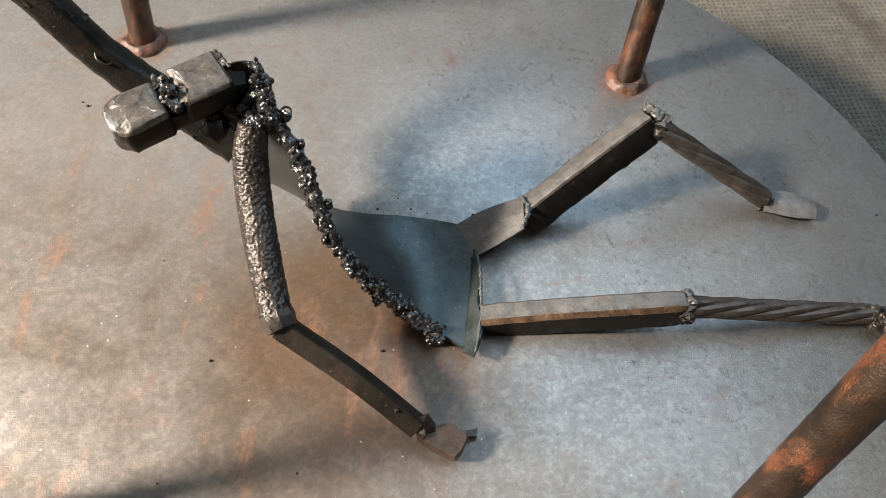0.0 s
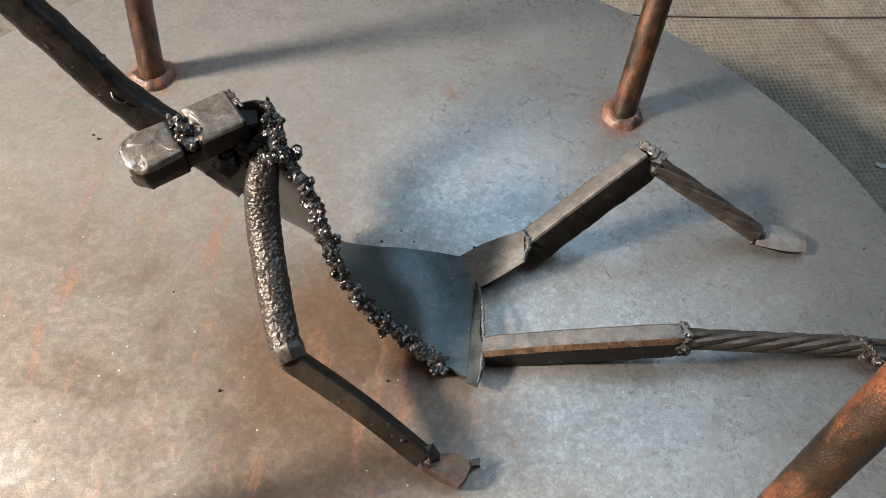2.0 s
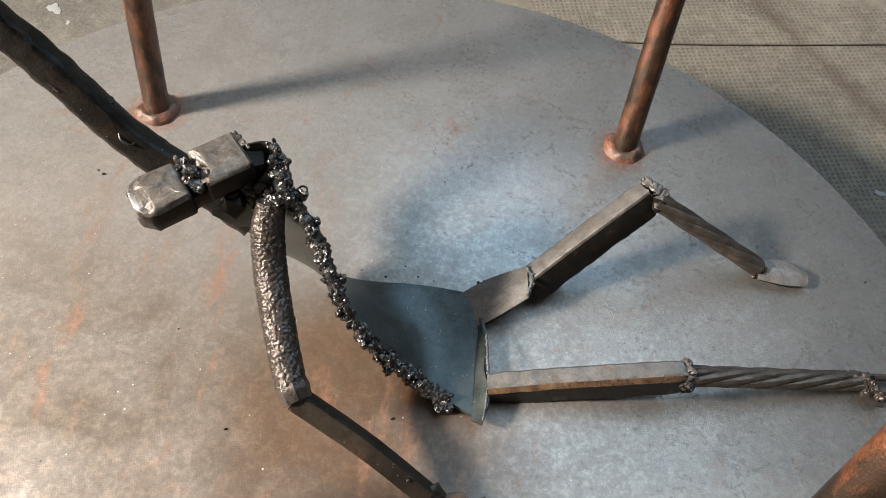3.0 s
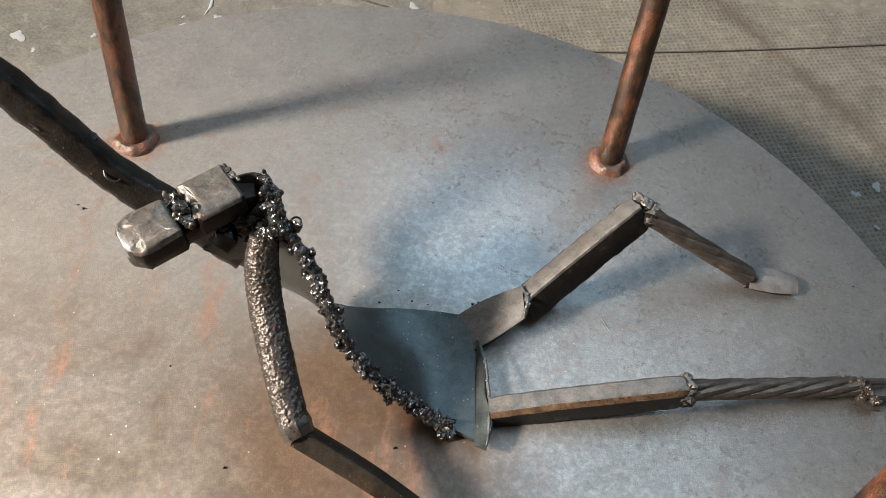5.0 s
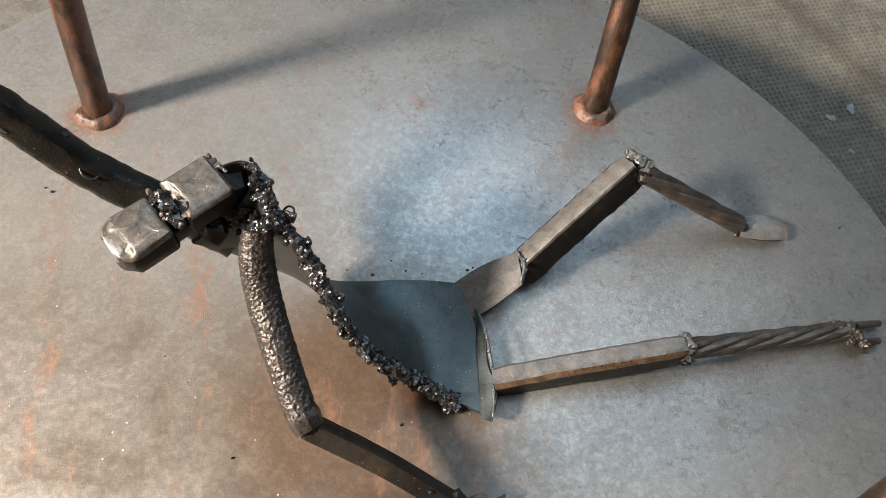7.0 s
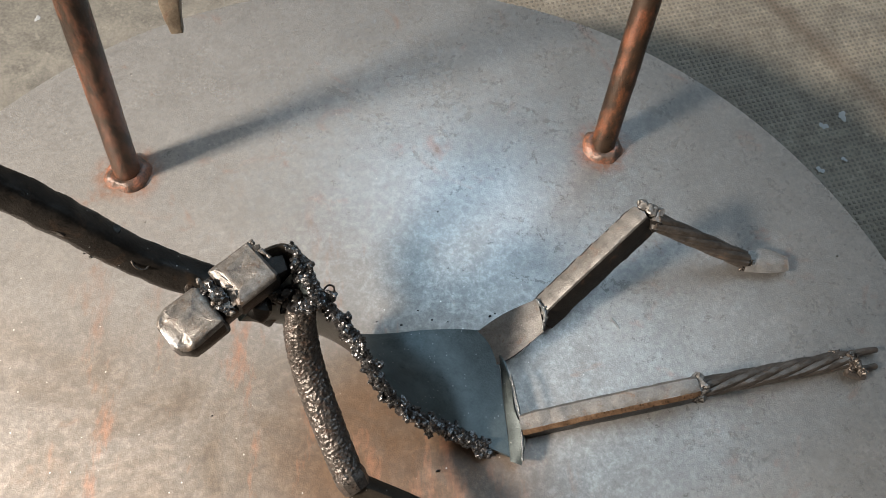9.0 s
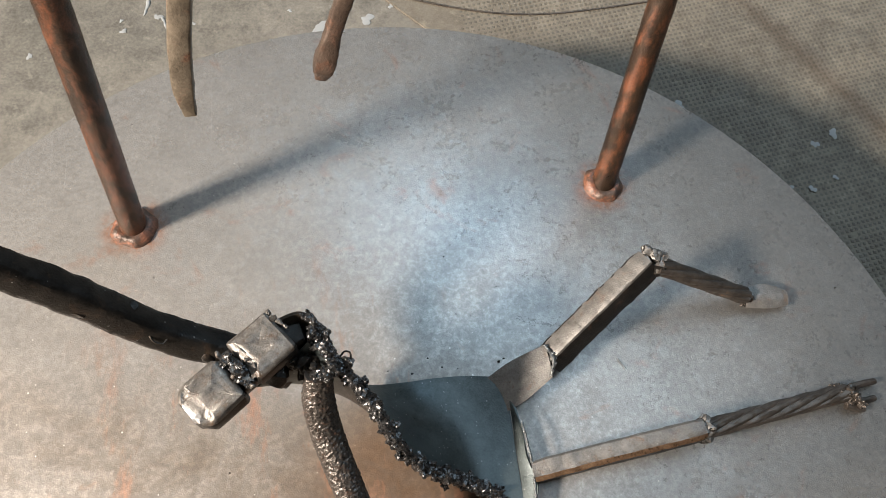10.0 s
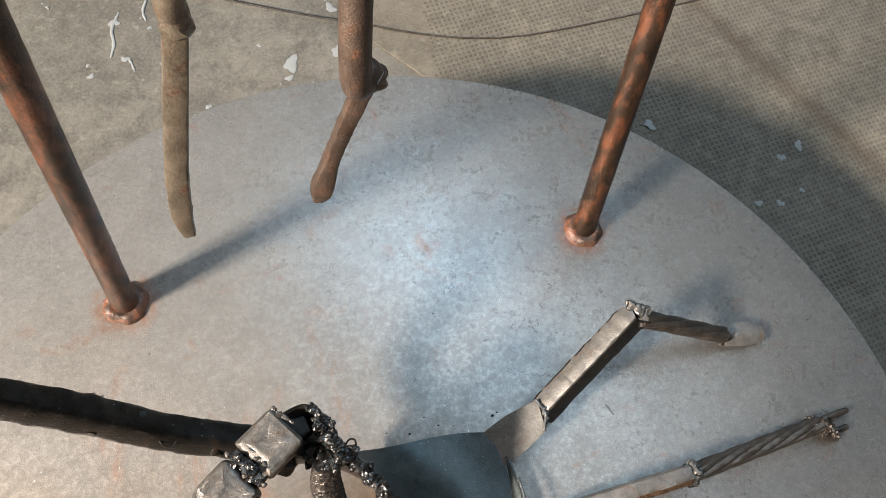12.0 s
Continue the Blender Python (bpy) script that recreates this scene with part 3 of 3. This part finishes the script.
def reclining_figure():
    rng = random.Random(11)
    bm = bmesh.new()
    # torso sheet
    front = [(-0.100, 0.296, 0.089), (-0.089, 0.283, 0.082), (-0.074, 0.2685, 0.0700), (-0.063, 0.251, 0.0560), (-0.050, 0.240, 0.0385), (-0.031, 0.2345, 0.0195), (-0.016, 0.230, 0.0085), (0.0085, 0.2190, 0.0060)]
    back = [(-0.129, 0.281, 0.067), (-0.115, 0.287, 0.048), (-0.100, 0.290, 0.028), (-0.070, 0.291, 0.007), (-0.050, 0.292, 0.003), (-0.035, 0.293, 0.003), (-0.015, 0.293, 0.003), (0.0075, 0.290, 0.005)]
    loft(bm, front, back, 96, 18, (0.004, 0.0015), 0.0022, S_SHEET)
    # ridge strip and hip flange
    loft(bm, [(0.0080, 0.2165, 0.0060), (0.0085, 0.230, 0.0055), (0.0082, 0.250, 0.0050), (0.0080, 0.270, 0.0055), (0.0076, 0.2840, 0.0056)],
         [(0.0135, 0.2135, 0.0085), (0.0160, 0.228, 0.0110), (0.0125, 0.244, 0.0095), (0.0125, 0.258, 0.0085), (0.0110, 0.2730, 0.0062)], 40, 5, (-0.0006, 0.0), 0.0020, S_SHEET)
    loft(bm, [(-0.006, 0.2890, 0.0025), (0.0110, 0.2980, 0.0105), (0.0305, 0.3040, 0.0185)],
         [(0.0030, 0.2690, 0.0020), (0.0165, 0.2745, 0.0098), (0.0325, 0.2850, 0.0165)], 12, 8, (0.0012, -0.0014), 0.0025, S_BARS)
    bead_line(bm, [(0.0305, 0.3035, 0.018), (0.034, 0.2945, 0.020), (0.032, 0.286, 0.0165)], 0.0012, 6, rng, S_EDGE)
    bead_line(bm, [(0.0125, 0.262, 0.011), (0.0135, 0.250, 0.0125), (0.0150, 0.235, 0.0115), (0.0142, 0.2160, 0.0092)], 0.0008, 18, rng, S_EDGE)
    # weld bead down the front edge
    bead_line(bm, [(-0.100, 0.299, 0.090), (-0.094, 0.290, 0.0885), (-0.088, 0.282, 0.0835), (-0.074, 0.2685, 0.0705), (-0.063, 0.251, 0.0565), (-0.050, 0.240, 0.039), (-0.040, 0.237, 0.028)], 0.0034, 42, rng, S_BEAD)
    bead_line(bm, [(-0.038, 0.2365, 0.026), (-0.031, 0.2345, 0.0195), (-0.022, 0.232, 0.0125), (-0.012, 0.2275, 0.0075), (-0.004, 0.224, 0.006)], 0.0038, 17, rng, S_BEAD)
    bead_line(bm, [(-0.098, 0.277, 0.0865), (-0.092, 0.279, 0.087), (-0.085, 0.283, 0.084)], 0.0034, 6, rng, S_BEAD)
    # head: two worn blocks with broken chips between them
    block(bm, (-0.1562, 0.2626, 0.0942), (-0.1365, 0.2782, 0.0964), 0.0240, 0.0150, 0.0085, 0.0030, S_BLOCK)
    block(bm, (-0.1318, 0.2838, 0.0972), (-0.1140, 0.2985, 0.0984), 0.0236, 0.0150, 0.0016, 0.0020, S_BLOCK)
    # brighter patch on the brow
    brow = Vector((-0.1565, 0.2590, 0.0930))
    for f in bm.faces:
        if f.material_index == S_BLOCK:
            c = f.calc_center_median()
            if c.z > 0.0885 and (c - brow).length < 0.0062 + 0.003 * noise.noise(c * 420):
                f.material_index = S_SPARK
    sweep(bm, [(-0.142, 0.274, 0.0840), (-0.122, 0.291, 0.0850)], rounded(0.009, 0.017, 0.001, 3), 4, slot=S_BLACK)
    for c, s, t in (((-0.1365, 0.2850, 0.0955), (0.010, 0.005, 0.0035), (20, 10, -20)), ((-0.1325, 0.2780, 0.0960), (0.012, 0.005, 0.0035), (-15, 20, -35)),
                    ((-0.1260, 0.2800, 0.0960), (0.004, 0.008, 0.004), (25, -20, 10)), ((-0.1385, 0.2880, 0.0940), (0.007, 0.005, 0.003), (0, 30, 40)),
                    ((-0.1170, 0.3035, 0.0975), (0.004, 0.003, 0.003), (30, 0, 20)), ((-0.1305, 0.2895, 0.0965), (0.005, 0.004, 0.003), (10, 30, 60)),
                    ((-0.1340, 0.2815, 0.0965), (0.006, 0.004, 0.002), (40, 15, 80)), ((-0.1290, 0.2845, 0.0968), (0.005, 0.003, 0.003), (-30, 25, 15))):
        shard(bm, c, [k * 0.72 for k in s], t, S_BLOCK, rng)
    for k in range(16):
        u = k / 15
        c = Vector((-0.1405, 0.2885, 0.0955)).lerp(Vector((-0.1285, 0.2735, 0.0950)), u) + Vector([rng.gauss(0, 0.0012) for _ in range(3)])
        blob(bm, c, rng.uniform(0.0012, 0.0026), S_BEAD if k % 3 else S_BLOCK, 0.9, 380, [rng.uniform(0.6, 1.4) for _ in range(3)], 3)
    for k in range(10):
        c = Vector((-0.1200, 0.3070, 0.0965)).lerp(Vector((-0.1110, 0.2990, 0.0970)), k / 9)
        blob(bm, c, rng.uniform(0.0006, 0.0014), S_BLOCK, 0.6, 500, sub=2)
    # neck: a dark nut, and the arch over to the shoulder
    loft(bm, [(-0.1230, 0.3000, 0.0885), (-0.1150, 0.3035, 0.0920), (-0.1050, 0.3060, 0.0935), (-0.0985, 0.3010, 0.0915), (-0.0930, 0.2920, 0.0880)],
         [(-0.1230, 0.2890, 0.0640), (-0.1150, 0.2900, 0.0620), (-0.1050, 0.2900, 0.0620), (-0.0970, 0.2870, 0.0640), (-0.0920, 0.2820, 0.0680)], 26, 10, (-0.002, -0.002), 0.0022, S_BROWN)
    sweep(bm, [(-0.1215, 0.2935, 0.0865), (-0.1120, 0.2960, 0.0868), (-0.1040, 0.2985, 0.0880)], rounded(0.012, 0.012, 0.002, 3), 10, (1.0, 0.95, 0.7), slot=S_BLACK, rough=0.0006, freq=180)
    for k in range(26):
        u = rng.random()
        c = Vector((-0.1210, 0.2900, 0.0760)).lerp(Vector((-0.0960, 0.2850, 0.0760)), u) + Vector((rng.gauss(0, 0.002), rng.gauss(0, 0.0025), rng.gauss(0, 0.004)))
        blob(bm, c, rng.uniform(0.0018, 0.0042), S_BLACK, 0.75, 330, [rng.uniform(0.7, 1.3) for _ in range(3)], 3)
    bead_line(bm, [(-0.1030, 0.3055, 0.0930), (-0.0985, 0.3020, 0.0925), (-0.0945, 0.2950, 0.0905)], 0.0023, 7, rng, S_BEAD)
    blob(bm, (-0.118, 0.284, 0.072), 0.0065, S_BLACK, 0.4, 300)
    # far arm: a black tapering bar rising away
    sweep(bm, [(-0.112, 0.290, 0.050), (-0.135, 0.297, 0.063), (-0.170, 0.3045, 0.0855), (-0.200, 0.3125, 0.1180), (-0.230, 0.3190, 0.1500), (-0.262, 0.326, 0.184)], rounded(0.0156, 0.0146, 0.0042, 4), 90, (1.0, 1.04, 1.0, 1.04, 0.93, 0.86), (0, 0.5, 1), S_BLACK, 0.0007, 110)
    for c, r in (((-0.1800, 0.3110, 0.1020), 0.0040), ((-0.2000, 0.3085, 0.1150), 0.0048), ((-0.2080, 0.3150, 0.1300), 0.0050), ((-0.1500, 0.2955, 0.0735), 0.0040)):
        blob(bm, c, r, S_BLACK, 0.4, 300)
    sweep(bm, [(-0.1735, 0.3010, 0.0945), (-0.1715, 0.2975, 0.0925), (-0.1680, 0.2970, 0.0905), (-0.1660, 0.2995, 0.0900)], [(0.0006 * a, 0.0006 * b) for a, b in circle(6)], 12, slot=S_BROWN)
    # near arm: pitted round bar, elbow, flat-sided forearm, bent plate
    sweep(bm, [(-0.0975, 0.2790, 0.0835), (-0.0985, 0.2700, 0.0720), (-0.0955, 0.2560, 0.0595), (-0.0875, 0.2330, 0.0490), (-0.0775, 0.2080, 0.0395)], [(0.0079 * a, 0.0079 * b) for a, b in circle(110)], 300, (0.84, 1.0, 1.02, 0.98, 0.92), (1, 0, 0), S_FORGED, 0.0005, 640)
    sweep(bm, [(-0.0790, 0.2110, 0.0405), (-0.0735, 0.2025, 0.0365)], [(0.0082 * a, 0.0082 * b) for a, b in circle(8)], 6, (0.9, 1.0, 0.85), slot=S_FORGED, rough=0.0004)
    sweep(bm, [(-0.0750, 0.2045, 0.0360), (-0.040, 0.1900, 0.0235), (-0.0085, 0.1745, 0.0110)], rounded(0.0098, 0.0092, 0.0012, 3), 24, (1.04, 1.0, 0.95), side=(0.25, 0.75, 0.9), slot=S_BROWN, rough=0.00014)
    blob(bm, (-0.0190, 0.1775, 0.0205), 0.0012, S_BEAD, 0.3)
    blob(bm, (-0.0065, 0.1755, 0.0100), 0.0055, S_FORGED, 0.4, 250)
    prism(bm, [(-0.0085, 0.1700), (-0.0060, 0.1745), (0.0030, 0.1785), (0.0085, 0.1790), (0.0095, 0.1765), (0.0135, 0.1765), (0.0145, 0.1725), (0.0125, 0.1665), (0.0095, 0.1625), (0.0010, 0.1655)], 0.0015, 0.0098, S_RUSTY)
    shard(bm, (0.0145, 0.1765, 0.0040), (0.009, 0.003, 0.003), (0, 10, 15), S_FORGED, rng)
    # near leg
    deep = [(0.0060, 0.0034), (0.0040, 0.0058), (-0.0030, 0.0060), (-0.0110, 0.0058), (-0.0126, 0.0044), (-0.0126, -0.0044), (-0.0112, -0.0058), (0.0045, -0.0058), (0.0060, -0.0044), (0.0061, -0.0020), (0.0061, 0.0004)]
    sweep(bm, [(0.0155, 0.2345, 0.0075), (0.050, 0.2395, 0.0134), (0.085, 0.2440, 0.0188), (0.1120, 0.2475, 0.0228)], deep, 60, [0.96] + [1.0] * 26 + [0.98, 0.86], (0, 0, 1), S_BARS, 0.00045, 170, ((0,), S_COPPER))
    for c, r in (((0.1125, 0.2515, 0.0245), 0.0042), ((0.1135, 0.2470, 0.0250), 0.0046), ((0.1130, 0.2435, 0.0215), 0.0042), ((0.1140, 0.2445, 0.0165), 0.0046)):
        blob(bm, c, r * 0.8, S_BARS, 0.45, 340, (1.25, 1.15, 0.8), 3)
    rope(bm, (0.1130, 0.2475, 0.0215), (0.2120, 0.2645, 0.0060), 0.0055, 6, -0.85, S_CABLE)
    bead_line(bm, [(0.2060, 0.2640, 0.0070), (0.2150, 0.2635, 0.0065), (0.2170, 0.2600, 0.0060)], 0.0042, 5, rng, S_CABLE)
    for p in ([(0.215, 0.2665, 0.007), (0.226, 0.2690, 0.0050), (0.236, 0.2705, 0.003)], [(0.214, 0.2600, 0.0055), (0.224, 0.2590, 0.004), (0.233, 0.2605, 0.0025)], [(0.212, 0.2570, 0.005), (0.2190, 0.2545, 0.0035), (0.2240, 0.2545, 0.0025)]):
        sweep(bm, p, [(0.0021 * a, 0.0021 * b) for a, b in circle(8)], 10, (1.2, 1, 0.9), slot=S_CABLE)
    # far leg
    sweep(bm, [(0.0320, 0.2965, 0.0110), (0.050, 0.3105, 0.0222), (0.072, 0.3270, 0.0357), (0.0910, 0.3415, 0.0465)], [(a - 0.0030, b - 0.0007) for a, b in rounded(0.0176, 0.0130, 0.0018, 3)], 60, [1.0] * 28 + [0.97, 0.86], (-0.5, 0.2, 0.8), S_BARS, 0.0005, 150)
    for c, r in (((0.0900, 0.3460, 0.0500), 0.0038), ((0.0945, 0.3435, 0.0495), 0.0042), ((0.0990, 0.3415, 0.0475), 0.0040)):
        blob(bm, c, r * 0.8, S_BARS, 0.45, 340, (1.25, 1.15, 0.8), 3)
    blob(bm, (0.0975, 0.3380, 0.0450), 0.0052, S_BARS, 0.3)
    rope(bm, (0.0960, 0.3385, 0.0460), (0.1640, 0.3290, 0.0085), 0.0055, 6, -0.55, S_CABLE)
    bead_line(bm, [(0.1630, 0.3320, 0.0085), (0.1660, 0.3290, 0.0075), (0.1650, 0.3250, 0.0055)], 0.0032, 5, rng, S_CABLE)
    loft(bm, [(0.1640, 0.3220, 0.0062), (0.1800, 0.3205, 0.0058), (0.1935, 0.3222, 0.0045)], [(0.1660, 0.3335, 0.0085), (0.1790, 0.3365, 0.0075), (0.1945, 0.3315, 0.0055)], 14, 8, (-0.002, -0.001), 0.0032, S_BARS)
    # a stray curl of wire by the shoulder
    sweep(bm, [(-0.0875, 0.2860, 0.0850), (-0.0850, 0.2885, 0.0860), (-0.0825, 0.2880, 0.0855), (-0.0820, 0.2855, 0.0840)], [(0.0005 * a, 0.0005 * b) for a, b in circle(6)], 14, slot=S_BLACK)
    # tops of bars and head blocks stay light; the rest take painted-in shade
    for v in bm.verts:
        v.co.z = max(v.co.z, 0.0006)
    bmesh.ops.recalc_face_normals(bm, faces=bm.faces[:])
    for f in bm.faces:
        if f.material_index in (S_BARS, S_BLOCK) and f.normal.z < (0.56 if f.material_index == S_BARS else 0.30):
            f.material_index = S_SHADE_SIDE
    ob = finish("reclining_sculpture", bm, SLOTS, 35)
    tagged(ob, "reclining scrap-metal figure of welded bars, sheet and wire rope", "sculpture")


reclining_figure()


def hanging_limbs():
    bm = bmesh.new()
    sec = rounded(0.0092, 0.0070, 0.0012, 3)
    # straight one
    sweep(bm, [(-0.1440, 0.3740, 0.163), (-0.1448, 0.3790, 0.176), (-0.1425, 0.3900, 0.198), (-0.1330, 0.4150, 0.249)], sec, 24, (0.55, 0.95, 1.0, 1.0), (1, 0, 0), S_LIMB, 0.0003)
    blob(bm, (-0.1325, 0.4165, 0.251), 0.0062, S_LIMB, 0.3)
    sweep(bm, [(-0.1325, 0.4165, 0.251), (-0.127, 0.430, 0.30), (-0.075, 0.54, 0.604)], [(0.0056 * a, 0.0056 * b) for a, b in circle(12)], 40, side=(1, 0, 0), slot=S_LIMB, rough=0.0003)
    # bent one
    sweep(bm, [(-0.0890, 0.3740, 0.187), (-0.0865, 0.3765, 0.196), (-0.0800, 0.3825, 0.218), (-0.0690, 0.3900, 0.249)], rounded(0.0080, 0.0072, 0.0016, 3), 40, (0.62, 1.0, 1.12, 0.86, 0.80, 0.85, 0.9), (1, 0, 0), S_RUSTY, 0.0004)
    blob(bm, (-0.0680, 0.3905, 0.250), 0.0060, S_RUSTY, 0.4, 260, (1.1, 1.0, 0.8), 3)
    sweep(bm, [(-0.0685, 0.3905, 0.250), (-0.073, 0.397, 0.29), (-0.05, 0.53, 0.604)], [(0.0056 * a, 0.0056 * b) for a, b in circle(14)], 40, side=(1, 0, 0), slot=S_RUSTY, rough=0.0003)
    ob = finish("hanging_sculpture", bm, SLOTS, 35)
    tagged(ob, "two thin rusty metal limbs hanging down over the plate", "sculpture")


hanging_limbs()


def crumbs():
    """Loose grit and slag on the plate, and one pale splinter."""
    rng = random.Random(21)
    spots = [(-0.046, 0.2975, 0.0011), (-0.028, 0.3000, 0.0009), (-0.036, 0.3060, 0.0008), (-0.019, 0.2985, 0.0007), (0.006, 0.3010, 0.0013), (0.009, 0.3025, 0.0009),
             (-0.060, 0.3000, 0.0008), (-0.031, 0.2145, 0.0012), (-0.112, 0.1985, 0.0010), (-0.222, 0.3450, 0.0013), (-0.226, 0.3475, 0.0009), (-0.060, 0.1500, 0.0008),
             (-0.120, 0.1380, 0.0009), (0.010, 0.1300, 0.0007), (0.231, 0.3330, 0.0010), (0.150, 0.3800, 0.0006), (-0.150, 0.2500, 0.0008), (-0.020, 0.3700, 0.0007)]
    for x, y, r in spots:
        bm = bmesh.new()
        r *= 0.62
        blob(bm, (x, y, r * 0.55), r, 0, 0.5, 900, (1.2, 0.9, 0.7))
        tagged(finish("slag_crumb", bm, [BLACK]), "tiny dark crumb of slag on the steel plate", "slag crumb", "slag crumbs on the plate")
    bm = bmesh.new()
    sweep(bm, [(0.0782, 0.2974, 0.0005), (0.0803, 0.2940, 0.0006), (0.0823, 0.2904, 0.0005)], [(0.00035 * a, 0.00035 * b) for a, b in circle(6)], 6)
    tagged(finish("metal_splinter", bm, [EDGE]), "thin pale metal splinter lying on the plate", "splinter")


crumbs()


def paint_run(pts, r):
    bm = bmesh.new()
    sweep(bm, [(x, y, FL + 0.0003) for x, y in pts], [(r * a, r * 0.35 * b) for a, b in circle(8)], 20, (0.4, 1, 0.7, 1, 0.3), (1, 0, 0), 0, r * 0.4, 300)
    tagged(finish("paint_run", bm, [SPLASH]), "thin dried run of pale paint on the floor", "paint run", "paint runs on the floor")


paint_run([(-0.228, 0.700), (-0.234, 0.685), (-0.233, 0.668), (-0.236, 0.655)], 0.0016)
paint_run([(-0.222, 0.655), (-0.219, 0.648), (-0.217, 0.640)], 0.0012)
paint_run([(-0.205, 0.712), (-0.208, 0.700), (-0.206, 0.690)], 0.0013)
